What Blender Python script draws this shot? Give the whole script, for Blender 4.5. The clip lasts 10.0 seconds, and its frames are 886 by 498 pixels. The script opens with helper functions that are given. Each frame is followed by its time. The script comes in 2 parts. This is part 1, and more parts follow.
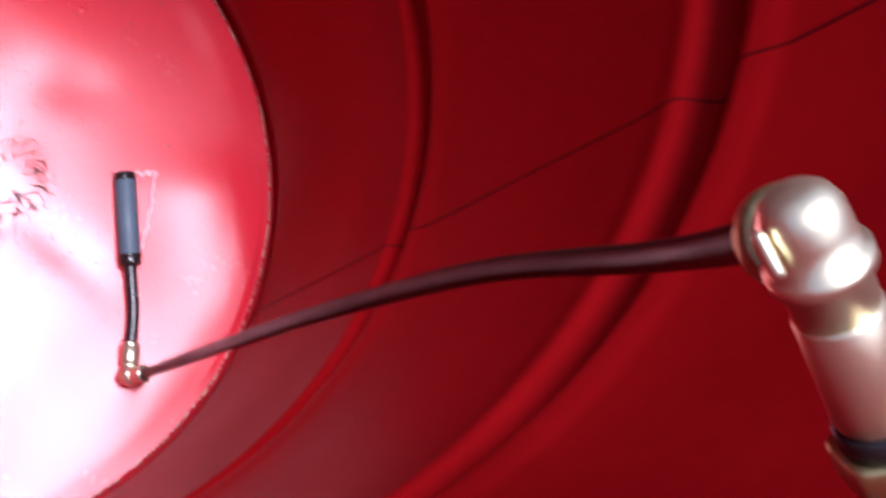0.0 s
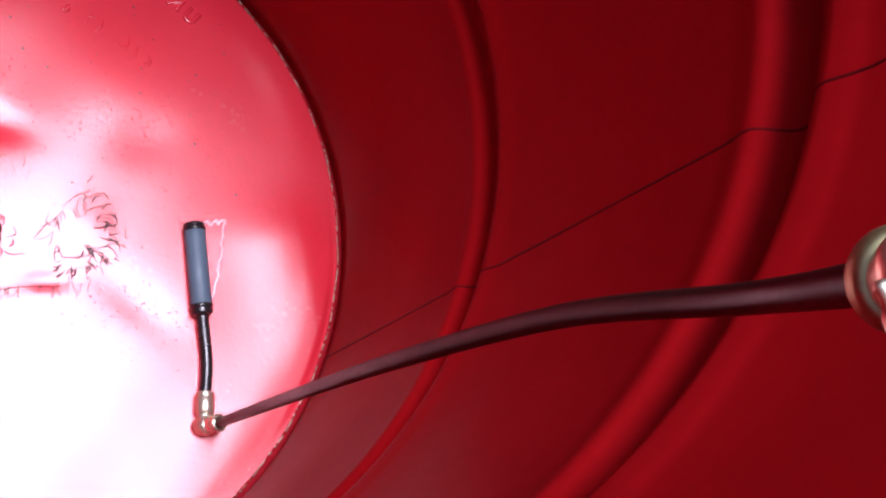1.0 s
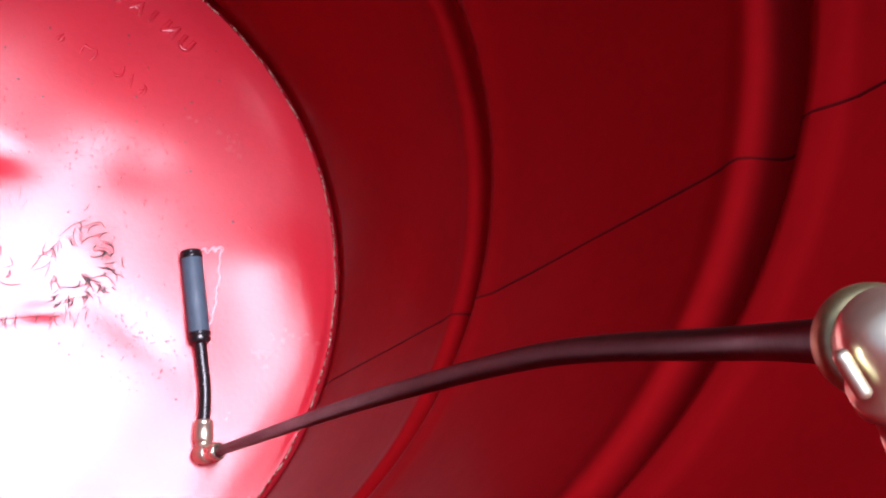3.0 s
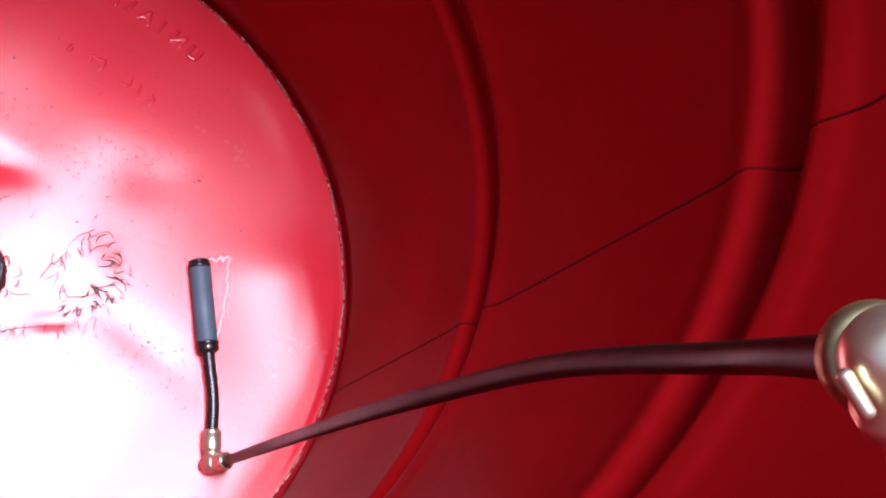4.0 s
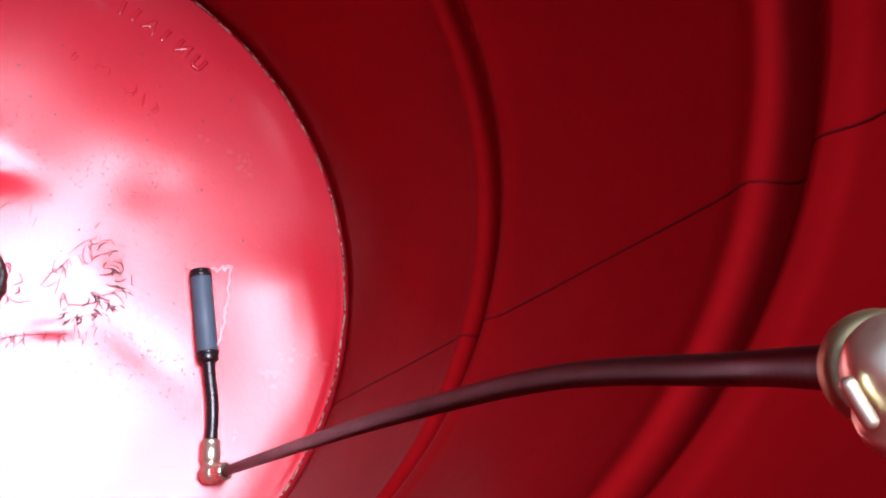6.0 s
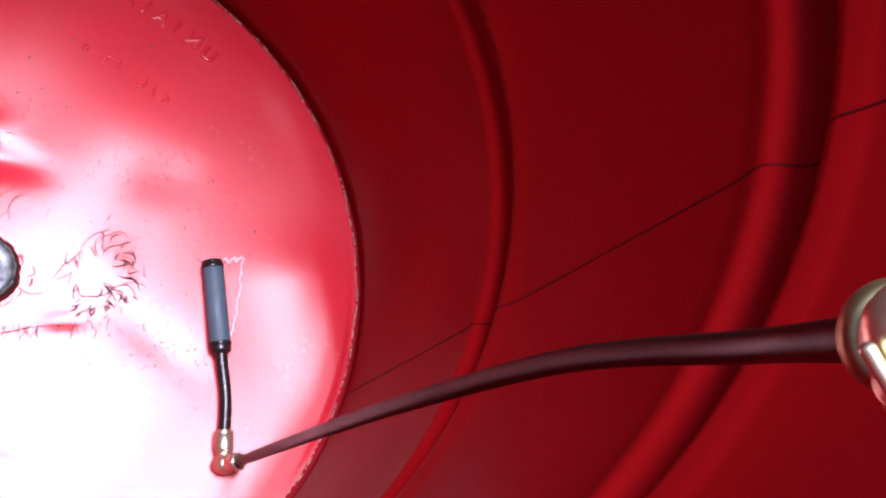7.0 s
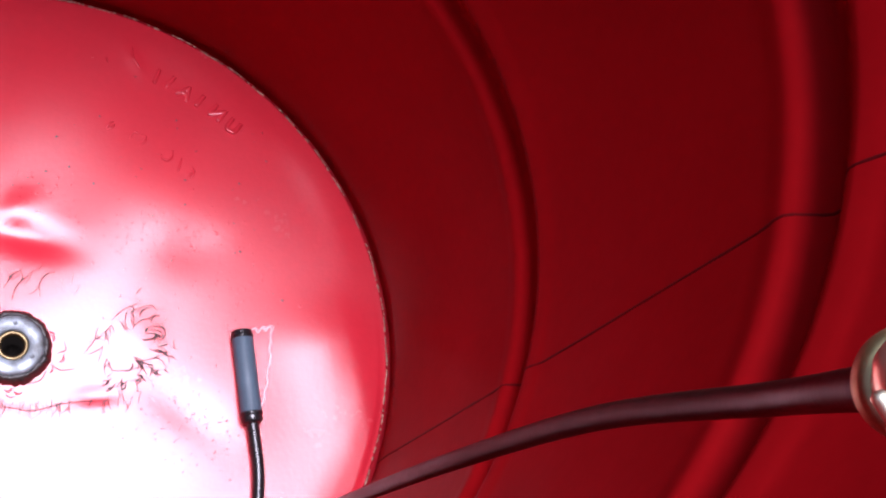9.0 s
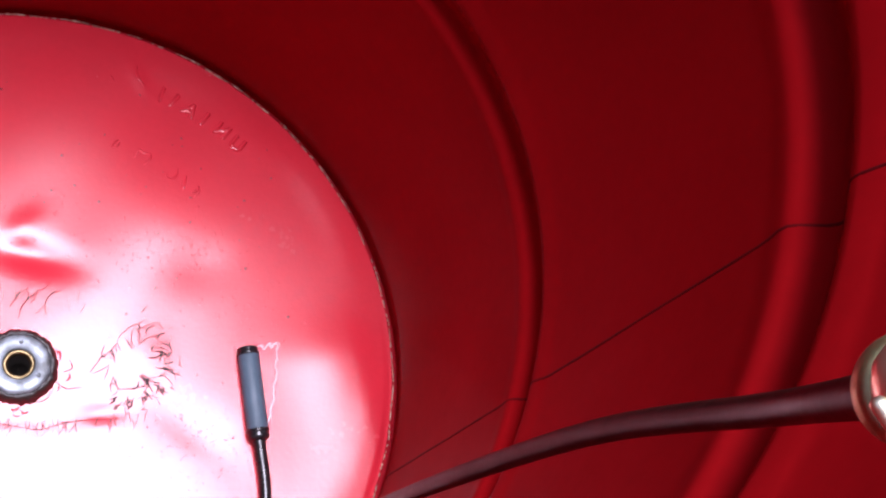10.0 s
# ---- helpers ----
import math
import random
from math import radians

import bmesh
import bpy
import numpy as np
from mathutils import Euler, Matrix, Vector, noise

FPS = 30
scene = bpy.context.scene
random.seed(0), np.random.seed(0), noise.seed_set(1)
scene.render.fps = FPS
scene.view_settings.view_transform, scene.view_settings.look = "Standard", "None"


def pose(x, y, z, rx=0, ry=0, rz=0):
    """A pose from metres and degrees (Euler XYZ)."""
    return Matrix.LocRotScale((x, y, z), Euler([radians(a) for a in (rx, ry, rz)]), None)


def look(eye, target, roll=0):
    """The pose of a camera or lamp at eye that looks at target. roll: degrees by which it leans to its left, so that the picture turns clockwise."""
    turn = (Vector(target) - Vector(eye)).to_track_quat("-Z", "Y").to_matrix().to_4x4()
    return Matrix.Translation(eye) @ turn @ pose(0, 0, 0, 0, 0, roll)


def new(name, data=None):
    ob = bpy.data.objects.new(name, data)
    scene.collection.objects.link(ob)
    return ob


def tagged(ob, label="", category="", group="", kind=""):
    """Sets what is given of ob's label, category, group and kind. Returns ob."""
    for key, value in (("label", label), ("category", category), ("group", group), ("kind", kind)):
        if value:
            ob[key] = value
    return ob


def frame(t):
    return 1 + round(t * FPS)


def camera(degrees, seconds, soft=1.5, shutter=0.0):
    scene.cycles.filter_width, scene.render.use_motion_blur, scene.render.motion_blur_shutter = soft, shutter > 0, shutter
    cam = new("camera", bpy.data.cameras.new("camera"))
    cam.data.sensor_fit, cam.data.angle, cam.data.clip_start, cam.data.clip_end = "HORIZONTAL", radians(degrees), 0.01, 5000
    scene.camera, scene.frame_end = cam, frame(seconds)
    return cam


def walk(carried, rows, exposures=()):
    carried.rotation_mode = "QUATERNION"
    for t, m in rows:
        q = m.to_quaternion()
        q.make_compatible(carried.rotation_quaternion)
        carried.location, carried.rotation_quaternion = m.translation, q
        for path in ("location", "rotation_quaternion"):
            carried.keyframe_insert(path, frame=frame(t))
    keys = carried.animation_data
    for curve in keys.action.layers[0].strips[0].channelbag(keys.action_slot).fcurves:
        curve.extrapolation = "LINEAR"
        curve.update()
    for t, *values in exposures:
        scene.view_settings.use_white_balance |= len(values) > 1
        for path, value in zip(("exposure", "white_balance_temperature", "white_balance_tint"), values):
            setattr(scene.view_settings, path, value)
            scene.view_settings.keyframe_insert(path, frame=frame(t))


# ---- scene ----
# An open steel drum seen from its mouth, with an air line that runs from the wall to the bottom.
# The drum's axis is z, its bottom plate lies at z = 0.
cam = camera(39.487, 10.0, soft=2.2, shutter=0.4)
PATH = [
    (0, pose(0.0142, -0.2431, 0.9452, 11.751, -25.477, 5.537)),
    (0.2, pose(0.0108, -0.2394, 0.9426, 12.990, -24.030, 5.500)),
    (0.5, pose(0.0115, -0.2381, 0.9414, 13.331, -23.891, 5.314)),
    (1, pose(0.0118, -0.2385, 0.9382, 13.998, -22.134, 3.959)),
    (1.5, pose(0.0155, -0.2359, 0.9368, 14.790, -21.791, 3.786)),
    (2, pose(0.0159, -0.2353, 0.9376, 14.603, -21.790, 3.505)),
    (2.5, pose(0.0169, -0.2321, 0.9396, 14.855, -21.812, 3.201)),
    (4, pose(0.0187, -0.2289, 0.9404, 15.299, -21.228, 3.229)),
    (4.5, pose(0.0190, -0.2267, 0.9389, 15.731, -21.417, 3.474)),
    (5, pose(0.0182, -0.2271, 0.9402, 15.783, -21.579, 3.796)),
    (5.5, pose(0.0198, -0.2279, 0.9393, 15.787, -21.400, 3.886)),
    (7, pose(0.0204, -0.2324, 0.9366, 15.469, -20.692, 3.712)),
    (7.5, pose(0.0233, -0.2303, 0.9353, 16.604, -19.708, 3.050)),
    (8, pose(0.0232, -0.2314, 0.9367, 17.633, -19.411, 2.418)),
    (8.5, pose(0.0223, -0.2321, 0.9383, 18.241, -19.256, 2.210)),
    (9, pose(0.0233, -0.2324, 0.9382, 18.920, -18.705, 2.068)),
    (9.5, pose(0.0232, -0.2324, 0.9386, 18.631, -18.360, 2.278)),
    (10, pose(0.0248, -0.2330, 0.9381, 19.799, -18.229, 1.664)),
]
walk(cam, PATH, exposures=[(0.0, 0.59, 5750, 30), (10.0, 0.59, 5750, 30)])

# ---- light ----
SUN_ELEVATION, SUN_TURN = radians(83.3), radians(-10)   # the turn runs from +y towards +x
world = bpy.data.worlds.new("sky")
scene.world = world
world.use_nodes = True
wn = world.node_tree.nodes
sky = wn.new("ShaderNodeTexSky")
sky.sky_type = "NISHITA"
sky.sun_disc = False
sky.sun_elevation, sky.sun_rotation = SUN_ELEVATION, SUN_TURN
sky.air_density, sky.dust_density, sky.ozone_density = 1.0, 6.0, 1.0
wn["Background"].inputs["Strength"].default_value = 0.095
world.node_tree.links.new(sky.outputs["Color"], wn["Background"].inputs["Color"])

sun = new("sun", bpy.data.lights.new("sun", "SUN"))
sun.data.energy, sun.data.angle, sun.data.color = 5.2, radians(32), (1.0, 0.975, 0.97)
towards = Vector((math.sin(SUN_TURN) * math.cos(SUN_ELEVATION), math.cos(SUN_TURN) * math.cos(SUN_ELEVATION), math.sin(SUN_ELEVATION)))
sun.matrix_world = look(towards * 6, (0, 0, 0))


# ---- materials ----
def material(name, colour, rough, metal=0.0, coat=0.0, vary=0.0, scale=60.0, bump=0.0, bump_scale=300.0, rough_vary=0.08, second=None, spec=0.5):
    """A paint, rubber or metal with colour and gloss that wander at two scales, and fine relief."""
    m = bpy.data.materials.new(name)
    m.use_nodes = True
    nt = m.node_tree
    n, l = nt.nodes, nt.links
    b = n["Principled BSDF"]
    b.inputs["Metallic"].default_value = metal
    b.inputs["Coat Weight"].default_value = coat
    b.inputs["Coat Roughness"].default_value = 0.22
    b.inputs["Specular IOR Level"].default_value = spec
    geo = n.new("ShaderNodeNewGeometry")
    big, small = n.new("ShaderNodeTexNoise"), n.new("ShaderNodeTexNoise")
    for t, s in ((big, scale * 0.2), (small, scale * 3)):
        t.inputs["Scale"].default_value, t.inputs["Detail"].default_value = s, 4
        l.new(geo.outputs["Position"], t.inputs["Vector"])
    both = n.new("ShaderNodeMath")
    both.operation = "MULTIPLY_ADD"
    l.new(small.outputs["Fac"], both.inputs[0])
    both.inputs[1].default_value = 0.4
    l.new(big.outputs["Fac"], both.inputs[2])
    ramp = n.new("ShaderNodeMapRange")
    ramp.inputs["From Min"].default_value, ramp.inputs["From Max"].default_value = 0.45, 0.95
    l.new(both.outputs[0], ramp.inputs["Value"])
    mix = n.new("ShaderNodeMix")
    mix.data_type = "RGBA"
    other = second if second else tuple(c * (1 - vary) for c in colour)
    mix.inputs["A"].default_value = (*colour, 1)
    mix.inputs["B"].default_value = (*other, 1)
    l.new(ramp.outputs["Result"], mix.inputs["Factor"])
    l.new(mix.outputs["Result"], b.inputs["Base Color"])
    rr = n.new("ShaderNodeMapRange")
    rr.inputs["To Min"].default_value, rr.inputs["To Max"].default_value = rough - rough_vary, rough + rough_vary
    l.new(ramp.outputs["Result"], rr.inputs["Value"])
    l.new(rr.outputs["Result"], b.inputs["Roughness"])
    if bump:
        tex, bm_node = n.new("ShaderNodeTexNoise"), n.new("ShaderNodeBump")
        tex.inputs["Scale"].default_value, tex.inputs["Detail"].default_value = bump_scale, 3
        l.new(geo.outputs["Position"], tex.inputs["Vector"])
        bm_node.inputs["Strength"].default_value, bm_node.inputs["Distance"].default_value = 1.0, bump
        l.new(tex.outputs["Fac"], bm_node.inputs["Height"])
        l.new(bm_node.outputs["Normal"], b.inputs["Normal"])
    return m


# one red lacquer in two copies: wall darkened as shaded, plate lightened as lit
LACQUER_SHADED = material("red lacquer shaded", (0.31, 0.0048, 0.0060), 0.38, spec=0.014, vary=0.18, scale=40, bump=0.00004, bump_scale=250, rough_vary=0.03)
LACQUER_LIT = material("red lacquer lit", (0.56, 0.022, 0.035), 0.25, spec=0.47, vary=0.12, scale=60, bump=0.00010, bump_scale=240, rough_vary=0.03)
WELD = material("dark weld line", (0.05, 0.004, 0.005), 0.5, second=(0.13, 0.005, 0.006), scale=60, bump=0.0002, bump_scale=600, spec=0.05)
BEAD = material("old sealant", (0.55, 0.33, 0.24), 0.25, second=(0.18, 0.04, 0.03), scale=250, bump=0.0002, bump_scale=500)
PLATED = material("nickel-plated brass", (0.78, 0.74, 0.56), 0.26, metal=0.85, vary=0.3, scale=150, bump=0.00003, bump_scale=500)
SATIN = material("satin nickel plate", (0.88, 0.84, 0.58), 0.34, metal=0.95, vary=0.15, scale=150, bump=0.00003, bump_scale=500)
OLIVE = material("yellowed chromate plate", (0.60, 0.57, 0.28), 0.46, metal=1.0, vary=0.5, scale=200)
GLUE = material("pale dried glue", (0.80, 0.60, 0.62), 0.25, vary=0.3, scale=200)
# near-black stands for the dark wall mirrored in the wrinkles' slopes
WRINKLE = material("lacquer wrinkle painted dark", (0.04, 0.010, 0.012), 0.5, vary=0.5, scale=200, spec=0.2)
ZINC = material("zinc-plated steel", (0.33, 0.40, 0.44), 0.46, metal=0.35, second=(0.05, 0.055, 0.05), scale=420, bump=0.0001, bump_scale=900)
HOLE_SHADE = material("black hole shade", (0.006, 0.005, 0.004), 0.9, spec=0.05)
BRASS = material("dull brass", (0.20, 0.15, 0.07), 0.35, metal=0.9, vary=0.5, scale=250)
MASTIC = material("black mastic", (0.02, 0.017, 0.014), 0.45, vary=0.5, scale=200, bump=0.0004, bump_scale=500)
HOSE = material("dark brown polyurethane hose", (0.015, 0.010, 0.0085), 0.42, spec=0.13, vary=0.3, scale=80, bump=0.00005, bump_scale=500)
RUBBER = material("black rubber", (0.012, 0.012, 0.013), 0.28, vary=0.3, scale=120)
GREY = material("slate grey porous plastic", (0.062, 0.105, 0.140), 0.55, vary=0.25, scale=300, bump=0.00015, bump_scale=1500)
SPECK = material("dark grit", (0.05, 0.012, 0.012), 0.3, vary=0.5, scale=300)
EARTH = material("concrete ground", (0.30, 0.29, 0.27), 0.9, vary=0.3, scale=3, bump=0.004, bump_scale=30)


# ---- mesh helpers ----
def mesh_of(name, verts, faces, mat, smooth=True):
    me = bpy.data.meshes.new(name)
    me.from_pydata([tuple(v) for v in verts], [], faces)
    me.materials.append(mat)
    if smooth:
        me.shade_smooth()
    me.update()
    return me


def part(name, me, parent, label=""):
    ob = new(name, me)
    ob.parent = parent
    return tagged(ob, label)


def turned(name, profile, mat, segments=256, closed=True, origin=(0, 0, 0), axis=(0, 0, 1), facets=0, wobble=0.0):
    """A solid of revolution: the profile holds (radius, place along the axis)."""
    axis = Vector(axis).normalized()
    turn = axis.to_track_quat("Z", "Y").to_matrix()
    verts, faces = [], []
    n = len(profile)
    for k in range(segments):
        a = 2 * math.pi * k / segments
        for i, (r, z) in enumerate(profile):
            rr = r
            if facets:
                half = math.pi / facets
                rr = min(r, r * math.cos(half) / math.cos((a % (2 * half)) - half) * 1.04)
            if wobble:
                rr += wobble * noise.noise((math.cos(a) * 9, math.sin(a) * 9, i * 0.7 + 3))
            verts.append(turn @ Vector((rr * math.cos(a), rr * math.sin(a), z)) + Vector(origin))
    rows = n if closed else n - 1
    for k in range(segments):
        for i in range(rows):
            j, q = (i + 1) % n, (k + 1) % segments
            faces.append((k * n + i, q * n + i, q * n + j, k * n + j))
    return mesh_of(name, verts, faces, mat)


def smooth_line(points, steps):
    """Points along a Catmull-Rom curve."""
    p = [Vector(q) for q in points]
    p = [2 * p[0] - p[1]] + p + [2 * p[-1] - p[-2]]
    out = []
    for i in range(1, len(p) - 2):
        for s in range(steps):
            u = s / steps
            a, b, c, d = p[i - 1:i + 3]
            out.append(0.5 * (2 * b + (c - a) * u + (2 * a - 5 * b + 4 * c - d) * u * u + (3 * b - a - 3 * c + d) * u ** 3))
    return out + [p[-2]]


def tube_data(line, radius, sides, verts, faces, flat=1.0):
    """Add a tube round a line; radius is a number or a function of the share of the way."""
    line = [Vector(q) for q in line]
    base, n = len(verts), len(line)
    side = None
    for i, q in enumerate(line):
        way = (line[min(i + 1, n - 1)] - line[max(i - 1, 0)]).normalized()
        if side is None:
            side = way.orthogonal().normalized() if abs(way.z) > 0.9 else way.cross(Vector((0, 0, 1))).normalized()
        side = (side - way * side.dot(way)).normalized()
        up = way.cross(side)
        r = radius(i / (n - 1)) if callable(radius) else radius
        for k in range(sides):
            a = 2 * math.pi * k / sides
            verts.append(q + side * (r * math.cos(a)) + up * (r * flat * math.sin(a)))
    for i in range(n - 1):
        for k in range(sides):
            a, b = base + i * sides + k, base + i * sides + (k + 1) % sides
            faces.append((a, b, b + sides, a + sides))
    faces.append(tuple(base + k for k in reversed(range(sides))))
    faces.append(tuple(base + (n - 1) * sides + k for k in range(sides)))


def tube(name, line, radius, mat, sides=24):
    verts, faces = [], []
    tube_data(line, radius, sides, verts, faces)
    return mesh_of(name, verts, faces, mat)


# ---- ground ----
ground = tagged(new("ground", mesh_of("ground", [(-400, -400, -0.03), (400, -400, -0.03), (400, 400, -0.03), (-400, 400, -0.03)], [(0, 1, 2, 3)], EARTH)),
                "grey concrete ground under the drum", "ground", kind="structure")

# ---- drum ----
R = 0.2858
drum = tagged(new("steel_drum"), "open red lacquered steel drum with two rolled hoops", "drum")
drum.location = (0, 0, 0)


def hoop(z, tall, deep):
    """The inside of a rolled hoop: an outward groove between two slight inward crests."""
    rows = [(-0.020, 0.0), (-0.012, -0.0004), (-0.005, -0.0013), (0.000, -0.0010), (0.0035, 0.0010), (0.007, 0.0045), (0.0105, 0.0080), (0.0135, 0.0096),
            (0.0165, 0.0098), (0.020, 0.0090), (0.025, 0.0066), (0.030, 0.0034), (0.0345, 0.0004), (0.039, -0.0024), (0.042, -0.0034), (0.046, -0.0034), (0.057, -0.0010), (0.064, 0.0)]
    return [(R + d * deep, z + h * tall) for h, d in rows]


inner = [(0.2905, -0.030), (0.2905, -0.012), (0.2902, -0.004), (0.2890, 0.003), (0.2876, 0.010), (0.2866, 0.017), (0.2861, 0.024), (R, 0.032), (R, 0.14)]
inner += hoop(0.2795, 0.9, 0.75) + [(R, 0.40), (R, 0.46)] + hoop(0.5672, 1.05, 1.2) + [(R, 0.70), (R, 0.80)]
inner += [(R, 0.868)] + [(R + 0.007 - 0.007 * math.cos(a), 0.868 + 0.008 * math.sin(a)) for a in (0.5, 1.0, 1.57, 2.2, 2.8, 3.6, 4.4)]
outer = [(r + 0.0014, z) for r, z in reversed(inner[:-7])]


def wall_radius(z):
    for (r0, z0), (r1, z1) in zip(inner, inner[1:]):
        if z0 <= z <= z1 and z1 > z0:
            return r0 + (r1 - r0) * (z - z0) / (z1 - z0)
    return R


shell = part("shell", turned("shell", inner + outer, LACQUER_SHADED, 288), drum, "red lacquered rolled steel wall")

# the welded seam up the wall, a thin dark line that follows the hoops
verts, faces = [], []
zs = np.linspace(0.004, 0.862, 260)
for i, z in enumerate(zs):
    a = -0.2395 + (z - 0.0433) * 0.0475 + 0.0012 * noise.noise((z * 14, 0, 5))
    r = wall_radius(float(z))
    wide = 0.0008 + 0.0003 * noise.noise((z * 60, 2, 1))
    for side, lift in ((-1, -0.0002), (-0.5, 0.0005), (0.5, 0.0005), (1, -0.0002)):
        b = a + side * wide / r
        verts.append(((r - lift) * math.cos(b), (r - lift) * math.sin(b), z))
for i in range(len(zs) - 1):
    for k in range(3):
        faces.append((i * 4 + k, i * 4 + 4 + k, i * 4 + 5 + k, i * 4 + 1 + k))
part("weld_seam", mesh_of("weld_seam", verts, faces, WELD), drum, "thin dark welded seam line")


# ---- bottom plate ----
def plate_height(x, y):
    """The dents and buckles of the plate, over arrays of x and y."""
    h = 0.0011 * np.sin(x * 21 + 0.6) * np.sin(y * 17 - 0.4) + 0.0007 * np.sin(x * 39 - y * 27 + 1.0)
    a = math.atan2(0.0817, 0.2647)                       # the pinched buckle at the rim
    u, v = 0.277 - (x * math.cos(a) + y * math.sin(a)), -x * math.sin(a) + y * math.cos(a)
    pinch = 0.0044 * np.exp(-((v + 0.050) / np.where(v > -0.050, 0.035, 0.11)) ** 2) * np.exp(-((u - 0.032) / np.where(u < 0.032, 0.021, 0.044)) ** 2)
    for cx, cy, sx, sy, turn, d in ((-0.005, 0.082, 0.030, 0.012, -0.15, -0.0028), (-0.014, 0.102, 0.018, 0.011, 0.9, 0.0013), (0.128, -0.040, 0.040, 0.016, -0.6, -0.0011),
                                    (-0.005, -0.045, 0.03, 0.007, 0.1, -0.0006), (0.062, -0.034, 0.018, 0.007, 0.2, -0.0013), (0.085, 0.012, 0.020, 0.022, 0, 0.0009), (0.02, -0.13, 0.04, 0.006, -0.2, -0.0006),
                                    (0.12, 0.09, 0.03, 0.02, 0.5, -0.0012), (0.056, 0.245, 0.006, 0.016, 0.5, 0.0009)):
        p, q = (x - cx) * math.cos(turn) + (y - cy) * math.sin(turn), -(x - cx) * math.sin(turn) + (y - cy) * math.cos(turn)
        h = h + d * np.exp(-(p / sx) ** 2 - (q / sy) ** 2)
    r = np.hypot(x, y)
    lift = 1 / (1 + np.exp((y - 0.09 - 0.11 / (1 + np.exp((x - 0.05) / 0.03))) / 0.028))
    rim = np.clip((0.2822 - r) / 0.006, 0, 1)
    roll = 0.0005 * np.exp(-((r - 0.262) / np.where(r < 0.262, 0.045, 0.014)) ** 2)   # the plate turns down towards its flange
    edge = np.clip((0.2815 - r) / 0.035, 0, 1)
    side = 1 / (1 + np.exp((y - 0.075) / 0.04))             # the plate rises towards its rim, but not at the stamped side
    dish = 0.30 * side * (r ** 4 - 0.2832 ** 4)
    return roll * np.clip((0.2832 - r) / 0.004, 0, 1) + h * edge * edge * (3 - 2 * edge) + dish - 0.085 * (0.2832 ** 2 - r * r) * lift + pinch * rim * rim * (3 - 2 * rim)


def on_plate(x, y, lift=0.0):
    return Vector((x, y, float(plate_height(np.array(x), np.array(y))) + lift))


N = 340
g = np.linspace(-1, 1, N + 1)
gu, gv = np.meshgrid(g, g)
px, py = 0.2832 * gu * np.sqrt(1 - gv ** 2 / 2), 0.2832 * gv * np.sqrt(1 - gu ** 2 / 2)
pz = plate_height(px, py)
grid = np.stack([px, py, pz], -1).reshape(-1, 3)
idx = np.arange((N + 1) ** 2).reshape(N + 1, N + 1)
inside = np.hypot(grid[:, 0] + 0.002, grid[:, 1] + 0.0055) < 0.012       # the hole under the fitting
quads = np.stack([idx[:-1, :-1], idx[:-1, 1:], idx[1:, 1:], idx[1:, :-1]], -1).reshape(-1, 4)
quads = quads[~inside[quads].any(axis=1)]
plate = part("bottom_plate", mesh_of("bottom_plate", grid.tolist(), quads.tolist(), LACQUER_LIT), drum, "dented glossy red drum bottom with wrinkled lacquer")
part("plate_flange", turned("plate_flange", [(0.2815, -0.0010), (0.2830, -0.0003), (0.2842, -0.0012), (0.2852, -0.005), (0.287, -0.0085), (0.2906, -0.010), (0.2906, -0.014), (0.2812, -0.006)], LACQUER_LIT, 256), plate)

# the broken line of old sealant where plate and wall meet
rng = random.Random(5)
verts, faces = [], []
a = 0.0
while a < 2 * math.pi:
    long = rng.choice((0.006, 0.009, 0.012, 0.018, 0.03))
    if rng.random() < 0.85:
        line = [(math.cos(a + long * s) * (0.2842 + 0.0005 * math.sin(a * 37 + s)), math.sin(a + long * s) * (0.2842 + 0.0005 * math.sin(a * 37 + s)), -0.0002 + 0.0006 * rng.random()) for s in (0, 0.33, 0.66, 1)]
        tube_data(line, lambda s, k=rng.uniform(0.0005, 0.0009): k * (0.5 + math.sin(math.pi * s) * 0.6), 6, verts, faces)
    a += long + rng.choice((0.001, 0.002, 0.004, 0.010))
tagged(part("sealant_bead", mesh_of("sealant_bead", verts, faces, BEAD), plate, "broken bead of pale old sealant"), kind="stuff")


# embossed marks, stamped from below and so seen in mirror image
def stamp(name, text, at, along, size):
    way = Vector((*along, 0)).normalized()
    up = Vector((way.y, -way.x, 0))
    cu = bpy.data.curves.new(name, "FONT")
    cu.body, cu.size, cu.align_x, cu.align_y = text, size, "CENTER", "CENTER"
    cu.extrude, cu.bevel_depth, cu.bevel_resolution, cu.offset = 0.0002, 0.0015, 4, -0.0005
    ob = new(name, cu)
    bpy.context.view_layer.update()
    me = bpy.data.meshes.new_from_object(ob.evaluated_get(bpy.context.evaluated_depsgraph_get()))
    bpy.data.objects.remove(ob)
    base = on_plate(*at)
    for v in me.vertices:
        v.co = base + way * v.co.x + up * v.co.y + Vector((0, 0, v.co.z - 0.0002))
    me.flip_normals()
    me.materials.clear()
    me.materials.append(LACQUER_LIT)
    me.shade_smooth()
    return part(name, me, plate)


for letter, at in zip("UN1A1/", ((0.1417, 0.1973), (0.1282, 0.2072), (0.113, 0.2154), (0.1009, 0.2214), (0.0874, 0.2280), (0.0765, 0.2315))):
    stamp("embossed_letter", letter, at, (-0.86, 0.50), 0.0165)


def ridge(name, points, radius, mat=LACQUER_LIT, lift=0.0):
    line = [on_plate(x, y, lift) for x, y in points]
    return part(name, tube(name, smooth_line(line, 6), radius, mat, 10), plate)


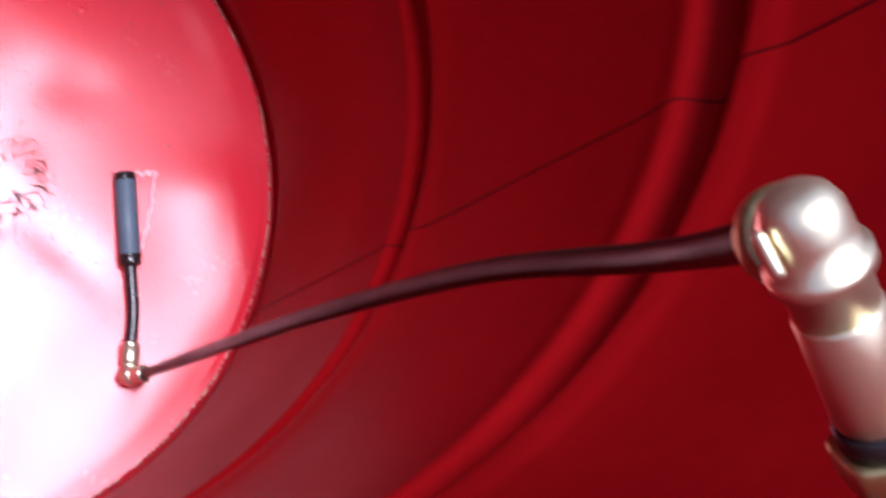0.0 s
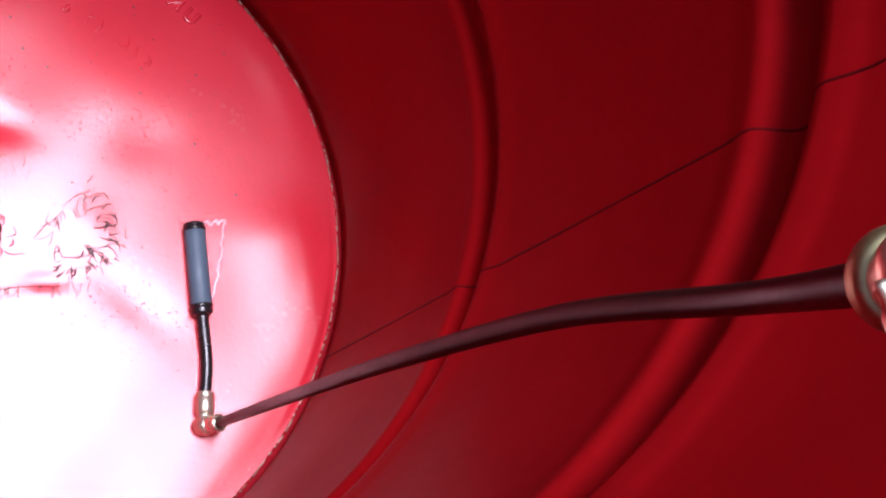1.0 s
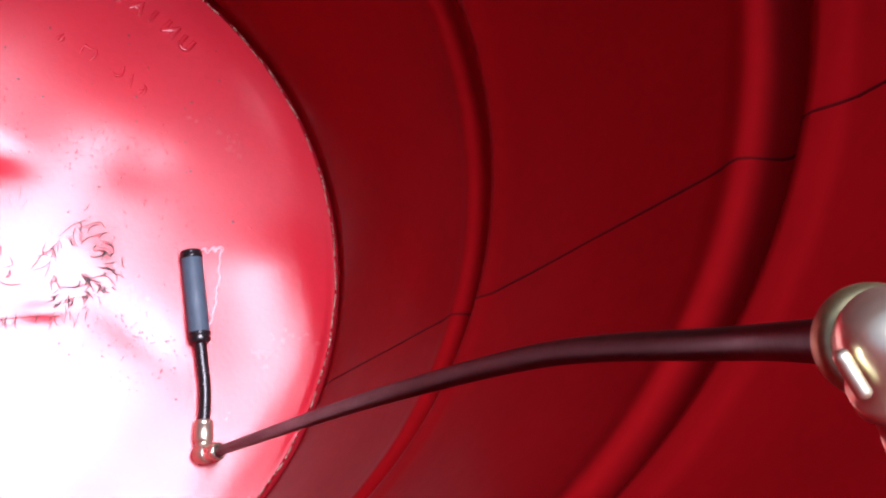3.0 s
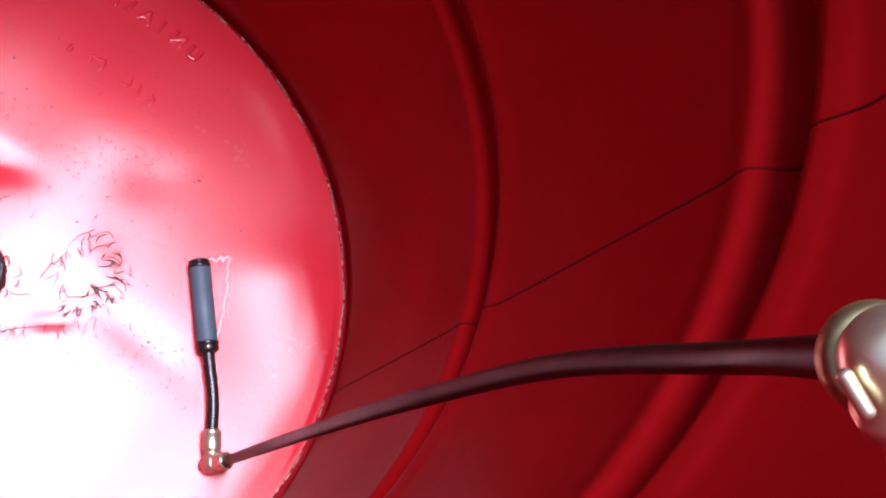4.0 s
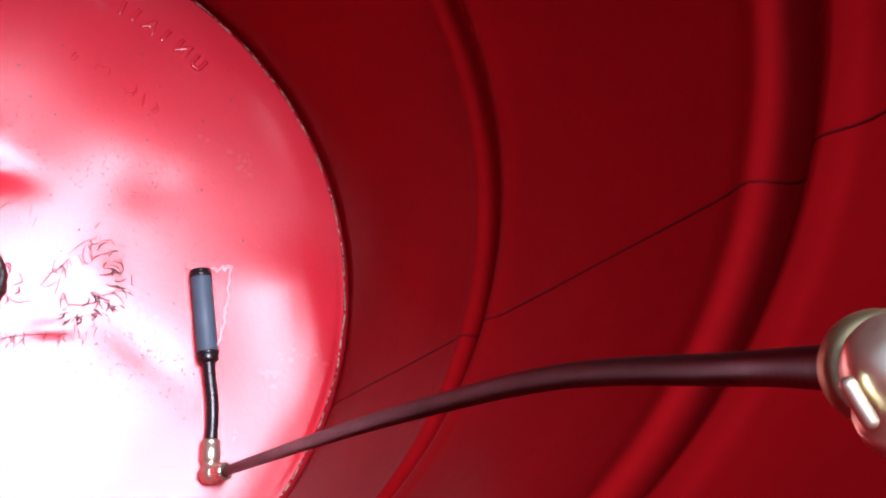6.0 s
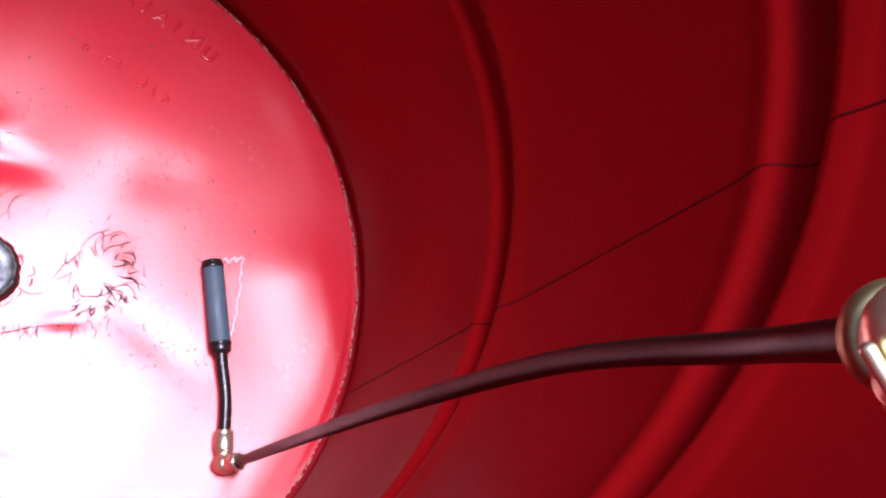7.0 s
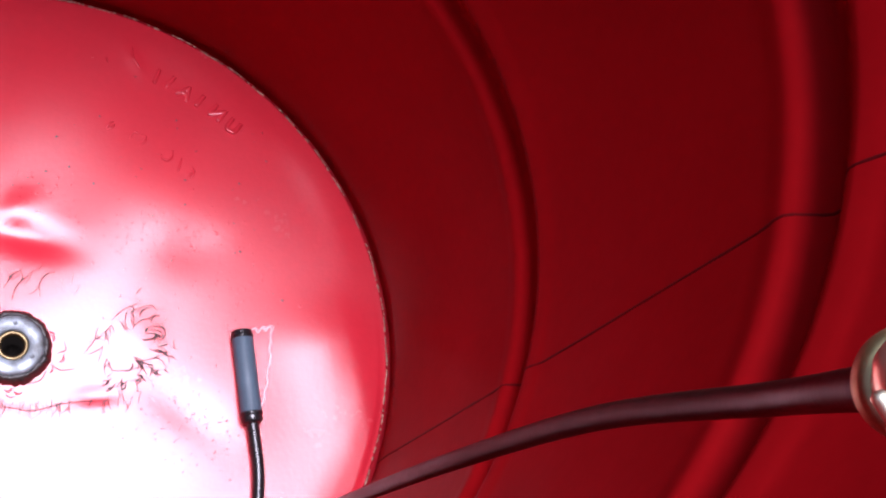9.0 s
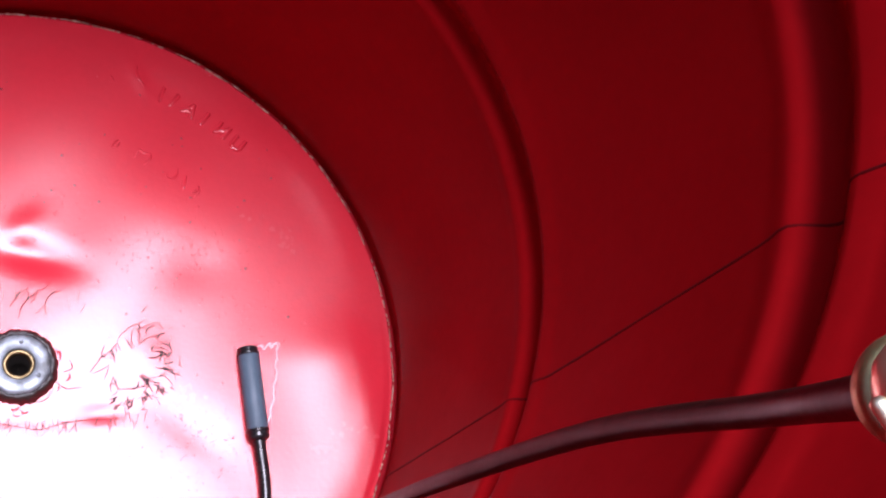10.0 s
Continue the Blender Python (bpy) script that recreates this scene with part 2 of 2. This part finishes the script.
for bar in (((0.1119, 0.1462), (0.1149, 0.1521), (0.1133, 0.1564)), ((0.1149, 0.1521), (0.1091, 0.1493)), ((0.1039, 0.1630), (0.1029, 0.1565), (0.1025, 0.1501)),
            ((0.0873, 0.1636), (0.0893, 0.1603), (0.0932, 0.1595), (0.0961, 0.1632), (0.0964, 0.1687)), ((0.0615, 0.1727), (0.0643, 0.1798), (0.0687, 0.1782), (0.0739, 0.1781)),
            ((0.0698, 0.1680), (0.0736, 0.1735), (0.0743, 0.1782)), ((0.0426, 0.1791), (0.0444, 0.1831), (0.0478, 0.1861)), ((0.0430, 0.1787), (0.0468, 0.1808), (0.0489, 0.1839)),
            ((0.0543, 0.2538), (0.0558, 0.2449), (0.0630, 0.2359)), ((0.0348, 0.2409), (0.0378, 0.2358))):
    ridge("embossed_bar", bar, lambda u: 0.0004 + 0.0008 * math.sin(math.pi * u), lift=-0.0003)

# runs and wrinkles in the lacquer
verts, faces = [], []


def wrinkle(points, radius):
    line = smooth_line([on_plate(x, y, 0.0) for x, y in points], 5)
    tube_data(line, lambda s: radius * (0.35 + 0.65 * math.sin(math.pi * (0.08 + 0.84 * s))), 6, verts, faces, 0.9)


rng = random.Random(11)
PATCH = (0.082, 0.008)                                       # the middle of the lifted patch


def curl(x, y, way, length, bend, radius, steps=6):
    """A stroke that sets out along way and curls by bend over its length."""
    pts = [(x, y)]
    for q in range(steps):
        pts.append((pts[-1][0] + length / steps * math.cos(way), pts[-1][1] + length / steps * math.sin(way)))
        way += bend / steps * rng.uniform(0.4, 1.6)
    wrinkle(pts, radius)


# hooked strokes round the patch, each with a thinner one along it
for k in range(30):
    t = radians(rng.uniform(-75, 100))
    near = rng.uniform(0.008, 0.023)
    x, y = PATCH[0] + near * math.cos(t), PATCH[1] + near * 1.3 * math.sin(t)
    way, length, bend = t + rng.uniform(-0.5, 0.9), rng.uniform(0.005, 0.017), rng.uniform(0.5, 2.0) * rng.choice((-1, -1, 1))
    curl(x, y, way, length, bend, rng.uniform(0.0004, 0.0007))
    if rng.random() < 0.6:
        curl(x + 0.0018 * math.cos(t + 1.4), y + 0.0018 * math.sin(t + 1.4), way + rng.uniform(-0.2, 0.2), length * rng.uniform(0.4, 0.9), bend, 0.0003)
    if rng.random() < 0.6:
        curl(x + 0.011 * math.cos(t), y + 0.014 * math.sin(t), t - rng.uniform(0.3, 1.8), rng.uniform(0.003, 0.007), rng.uniform(-1.6, 0.8), rng.uniform(0.0002, 0.0005))
# close teeth along the lower edge of the patch
for k in range(34):
    t = radians(rng.uniform(-122, -32))
    far = rng.uniform(0.024, 0.033)
    curl(PATCH[0] + far * math.cos(t), PATCH[1] + 0.003 + far * 1.2 * math.sin(t), t + rng.uniform(-0.7, 0.5), rng.uniform(0.003, 0.008), rng.uniform(-1.5, 1.0), rng.uniform(0.00035, 0.00065), 4)
# folds inside the patch
for k in range(14):
    t = rng.uniform(1.6, 4.6)
    curl(PATCH[0] - 0.006 + 0.014 * math.cos(t), PATCH[1] + 0.018 * math.sin(t), rng.uniform(-2.4, -0.9), rng.uniform(0.006, 0.016), rng.uniform(-0.9, 0.9), rng.uniform(0.0003, 0.0005))
for k in range(16):
    t = rng.uniform(0.9, 2.3)
    cx, cy = 0.004 + rng.gauss(0, 0.016), 0.044 + rng.gauss(0, 0.006)
    way = rng.uniform(0.6, 1.9)
    wrinkle([(cx, cy), (cx + 0.004 * math.cos(way), cy + 0.004 * math.sin(way)), (cx + 0.009 * math.cos(way + 0.2), cy + 0.009 * math.sin(way + 0.2))], rng.choice((0.0002, 0.0003)))
for k in range(38):
    s = rng.random()
    x0, y0 = -0.02 + 0.115 * s, -0.046 + 0.016 * s * s + rng.uniform(-0.003, 0.003)
    wrinkle([(x0, y0), (x0 + rng.uniform(-0.002, 0.002), y0 - 0.004), (x0 + rng.uniform(-0.004, 0.003), y0 - rng.uniform(0.006, 0.013))], rng.uniform(0.0002, 0.00045))
for run in (((-0.02, -0.048), (0.005, -0.050), (0.0185, -0.0504), (0.036, -0.044), (0.0514, -0.040), (0.066, -0.038), (0.0745, -0.0364)), ((0.0569, 0.0179), (0.056, 0.010), (0.061, 0.008)), ((0.0489, -0.0041), (0.053, 0.003), (0.058, 0.012)),
            ((-0.0075, 0.0317), (-0.006, 0.042), (0.0036, 0.0556)), ((0.012, 0.036), (0.010, 0.046), (0.014, 0.054), (0.020, 0.056)), ((-0.015, 0.040), (-0.010, 0.050), (-0.004, 0.056)),
            ((0.0698, -0.0142), (0.082, -0.013), (0.094, -0.008)), ((0.066, 0.024), (0.074, 0.034), (0.084, 0.040)), ((0.084, 0.036), (0.094, 0.040), (0.099, 0.036)), ((0.092, -0.005), (0.104, -0.001), (0.112, -0.008)),
            ((0.026, -0.014), (0.034, -0.018), (0.044, -0.016)), ((0.024, -0.020), (0.020, -0.028), (0.008, -0.032)), ((0.030, -0.006), (0.036, -0.002), (0.033, 0.004))):
    wrinkle(run, 0.00045)
tagged(part("lacquer_wrinkle", mesh_of("lacquer_wrinkle", verts, faces, WRINKLE), plate, "curled wrinkles in the red lacquer, painted dark"), kind="stuff")

# raised runs of lacquer: a bead beside the grey tube, puckers round the fitting
verts, faces = [], []
for off, thick in ((0.0, 0.0007), (0.0016, 0.0004)):
    wrinkle([(x + off + rng.uniform(-0.0008, 0.0008), y + off + rng.uniform(-0.0006, 0.0006)) for x, y in ((0.171, 0.0275), (0.175, 0.0300), (0.178, 0.0275), (0.181, 0.0320), (0.184, 0.0290), (0.1865, 0.0330), (0.1892, 0.0318), (0.1880, 0.0280))], thick)
wrinkle([(0.1892 - 0.0045 * max(0.0, k - 12) / 8 + rng.uniform(-0.0007, 0.0007), 0.0318 - 0.0036 * k) for k in range(21)], 0.0009)
part("glue_line", mesh_of("glue_line", verts, faces, GLUE), plate, "thin raised line of dried glue")
verts, faces = [], []
for k in range(12):
    t, far = rng.uniform(0, 2 * math.pi), rng.uniform(0.029, 0.036)
    cx, cy = -0.002 + far * math.cos(t), -0.0055 + far * math.sin(t)
    way = t + rng.uniform(0.8, 2.2)
    wrinkle([(cx, cy), (cx + 0.003 * math.cos(way), cy + 0.003 * math.sin(way)), (cx + 0.006 * math.cos(way + 0.5), cy + 0.006 * math.sin(way + 0.5))], rng.uniform(0.0005, 0.0010))
for k in range(430):
    cx, cy = rng.choice(((0.13, 0.105), (0.155, 0.055), (0.125, -0.045), (0.085, 0.10), (0.15, -0.06), (0.0, 0.115)))
    cx, cy = cx + rng.gauss(0, 0.022), cy + rng.gauss(0, 0.014)
    way, size = rng.uniform(0, 6.3), rng.uniform(0.0004, 0.0010)
    wrinkle([(cx, cy), (cx + size * math.cos(way), cy + size * math.sin(way)), (cx + 2 * size * math.cos(way), cy + 2 * size * math.sin(way))], size * 0.6)
tagged(part("lacquer_run", mesh_of("lacquer_run", verts, faces, LACQUER_LIT), plate, "raised drips and blisters in the red lacquer shaded"), kind="stuff")

# grit and pinholes
verts, faces = [], []
for k in range(120):
    x, y = rng.uniform(-0.05, 0.20), rng.gauss(0.10, 0.07)
    if math.hypot(x, y) > 0.26 or math.hypot(x, y) < 0.04:
        continue
    s = rng.uniform(0.0006, 0.0014) if rng.random() < 0.6 else 0.0005
    base = len(verts)
    for (dx, dy, dz) in ((1, 0, 0), (0.3, 0.8, 0), (-0.7, 0.6, 0), (-0.8, -0.5, 0), (0.4, -0.9, 0), (0, 0, 0.7)):
        verts.append(on_plate(x + dx * s, y + dy * s, dz * s - 0.0001))
    faces += [(base + i, base + (i + 1) % 5, base + 5) for i in range(5)]
tagged(part("grit", mesh_of("grit", verts, faces, SPECK), plate, "scattered dark specks"), kind="stuff")

# the threaded fitting in the middle of the bottom
seat = on_plate(-0.002, -0.0055)
fitting = part("bottom_fitting", turned("bottom_fitting", [(0.0115, 0.001), (0.0115, 0.0095), (0.0125, 0.0105), (0.0205, 0.0105), (0.0222, 0.0095), (0.0228, 0.006), (0.0228, -0.004), (0.0115, -0.004)], ZINC, 96, origin=seat), plate, "zinc-plated threaded flange in black mastic")
part("mastic_ring", turned("mastic_ring", [(0.0222, 0.0), (0.0218, 0.0065), (0.0230, 0.0088), (0.0250, 0.0085), (0.0270, 0.0055), (0.0285, 0.0), (0.0285, -0.004), (0.022, -0.004)], MASTIC, 120, origin=seat, wobble=0.0022), fitting, "rough ring of black mastic")
part("bushing", turned("bushing", [(0.0080, -0.012), (0.0080, 0.0070), (0.0086, 0.0084), (0.0104, 0.0090), (0.0114, 0.0078), (0.0114, -0.012)], BRASS, 64, origin=seat), fitting, "dull brass bushing")
# black cup fills the hole, its colour standing for the shade inside
part("bore_shade", turned("bore_shade", [(0.0001, -0.0195), (0.0074, -0.0195), (0.0074, 0.0040), (0.0081, 0.0040), (0.0081, -0.0205), (0.0001, -0.0205)], HOLE_SHADE, 32, origin=seat), fitting)
for t in (-0.45, 1.6, 3.7):
    part("rivet", turned("rivet", [(0.0001, 0.0118), (0.0010, 0.0116), (0.0016, 0.0108), (0.0017, 0.010), (0.0001, 0.010)], ZINC, 16, origin=seat + Vector((0.0165 * math.cos(t), 0.0165 * math.sin(t), 0))), fitting)

# ---- air line ----
line_thing = tagged(new("air_line"), "dark hose with plated elbows and a grey tube at its end", "air hose")
top, low = on_plate(0.1640, 0.0254, 0.0092), on_plate(0.1791, -0.0471, 0.0092)
way = (low - top).normalized()
diffuser = part("diffuser_tube", turned("diffuser_tube", [(0.0001, 0.004), (0.0079, 0.004), (0.0083, 0.005), (0.0083, 0.0660), (0.0079, 0.067), (0.0001, 0.067)], GREY, 48, origin=top, axis=way), line_thing, "slate grey porous tube")
part("end_cap", turned("end_cap", [(0.0001, 0.0), (0.0068, 0.0), (0.0080, 0.0008), (0.0084, 0.002), (0.0080, 0.0032), (0.0088, 0.0040), (0.0090, 0.0055), (0.0086, 0.0066), (0.0001, 0.0066)], RUBBER, 48, origin=top, axis=way), diffuser, "black ribbed end cap")
part("end_cap", turned("end_cap", [(0.0001, 0.0650), (0.0088, 0.0650), (0.0091, 0.0662), (0.0086, 0.0675), (0.0080, 0.0685), (0.0084, 0.0700), (0.0080, 0.0725), (0.0062, 0.0740), (0.0001, 0.0740)], RUBBER, 48, origin=top, axis=way), diffuser, "black ribbed end cap")
part("short_hose", tube("short_hose", smooth_line([low - way * 0.002, on_plate(0.1822, -0.0600, 0.0080), on_plate(0.1856, -0.0747, 0.0074), on_plate(0.1876, -0.0900, 0.0076), on_plate(0.1882, -0.1080, 0.0084)], 8), 0.0047, RUBBER, 28), line_thing, "short glossy black hose")

collar_at, corner = on_plate(0.1879, -0.1050, 0.0084), on_plate(0.1900, -0.1300, 0.0092)
leg = (corner - collar_at).normalized()
foot = Vector((0.1980, -0.1288, 0.0220))
rise = (foot - corner).normalized()
elbow = part("lower_elbow", tube("lower_elbow", smooth_line([collar_at + leg * 0.012, corner - leg * 0.004, corner + leg * 0.001 + rise * 0.001, corner + rise * 0.006, foot - rise * 0.002], 8), 0.0062, PLATED, 32), line_thing, "plated brass elbow")
part("collar", turned("collar", [(0.0048, 0.0), (0.0066, 0.0), (0.0073, 0.0008), (0.0073, 0.0022), (0.0068, 0.003), (0.0073, 0.0036), (0.0074, 0.0140), (0.0070, 0.0150), (0.0062, 0.0175), (0.0048, 0.0175)], PLATED, 48, origin=collar_at, axis=leg), elbow)
part("knuckle", turned("knuckle", [(0.0001, -0.0085), (0.0040, -0.0080), (0.0068, -0.0055), (0.0080, -0.0010), (0.0078, 0.0045), (0.0060, 0.0075), (0.0001, 0.0080)], PLATED, 40, origin=corner, axis=rise), elbow)
part("ring", turned("ring", [(0.0044, -0.0050), (0.0066, -0.0050), (0.0070, -0.0044), (0.0070, -0.0030), (0.0064, -0.0024), (0.0068, -0.0018), (0.0068, 0.0004), (0.0060, 0.0012), (0.0044, 0.0012)], PLATED, 40, origin=foot, axis=rise), elbow)

HOSE_WAY = ((0.1980, -0.1288, 0.0220), (0.1931, -0.1342, 0.1735), (0.1858, -0.1409, 0.3239), (0.1781, -0.1487, 0.4712), (0.1767, -0.1566, 0.6107), (0.1672, -0.1736, 0.7218), (0.1350, -0.1909, 0.8004))
part("long_hose", tube("long_hose", [foot - rise * 0.004] + smooth_line(HOSE_WAY, 14), 0.0037, HOSE, 32), line_thing, "long dark brown hose bowed across the drum")

# the elbow that takes the hose through the wall
knee, ring_at = Vector((0.1226, -0.1966, 0.8215)), Vector((0.1346, -0.1914, 0.8034))
climb, out = (knee - ring_at).normalized(), Vector((0.72, -0.60, -0.35)).normalized()
upper = part("upper_elbow", tube("upper_elbow", smooth_line([ring_at, knee - climb * 0.007, knee + (out - climb) * 0.0012, knee + out * 0.007, knee + out * 0.020, knee + out * 0.064], 8), 0.0052, SATIN, 40), line_thing, "shiny plated wall elbow")
part("collar", turned("collar", [(0.0037, -0.0042), (0.0058, -0.0042), (0.0071, -0.0034), (0.0078, -0.0018), (0.0081, 0.0008), (0.0080, 0.0052), (0.0075, 0.0070), (0.0066, 0.0078), (0.0037, 0.0078)], OLIVE, 64, origin=ring_at, axis=climb), upper, "yellowed release collar")
part("socket", turned("socket", [(0.0040, 0.0060), (0.0058, 0.0060), (0.0060, 0.0068), (0.0060, 0.0140), (0.0060, 0.0180), (0.0056, 0.0210), (0.0040, 0.0220)], SATIN, 64, origin=ring_at, axis=climb), upper)
part("knuckle", turned("knuckle", [(0.00002, -0.00681), (0.0001, -0.0068), (0.0020, -0.0067), (0.0038, -0.0062), (0.0052, -0.0050), (0.0061, -0.0030), (0.0064, 0.0), (0.0065, 0.0040), (0.0077, 0.0043), (0.0077, 0.0066), (0.0071, 0.0070), (0.0063, 0.0074), (0.0062, 0.0140), (0.0001, 0.0142)], SATIN, 56, origin=knee, axis=out), upper)
# added bar, stands for the bright streak on the collar
part("bright_bar", tube("bright_bar", smooth_line([(0.1142, -0.1986, 0.8218), (0.1155, -0.2003, 0.8217), (0.1169, -0.2021, 0.8217), (0.1183, -0.2038, 0.8216)], 5), lambda u: 0.0011 * min(1.0, 0.55 + 6 * min(u, 1 - u)), SATIN, 14), upper, "added bright bar on the collar")
part("sleeve", turned("sleeve", [(0.0045, 0.0135), (0.0062, 0.0135), (0.0066, 0.0141), (0.0066, 0.0330), (0.0061, 0.0336), (0.0045, 0.0336)], SATIN, 56, origin=knee, axis=out), upper)
part("washer", turned("washer", [(0.005, 0.0337), (0.0068, 0.0337), (0.0072, 0.0343), (0.0072, 0.0372), (0.0068, 0.0378), (0.005, 0.0378)], RUBBER, 48, origin=knee, axis=out), upper, "black rubber washer")
part("lock_nut", turned("lock_nut", [(0.005, 0.0380), (0.0086, 0.0380), (0.0090, 0.0385), (0.0090, 0.0440), (0.005, 0.0440)], OLIVE, 72, origin=knee, axis=out, facets=6), upper)
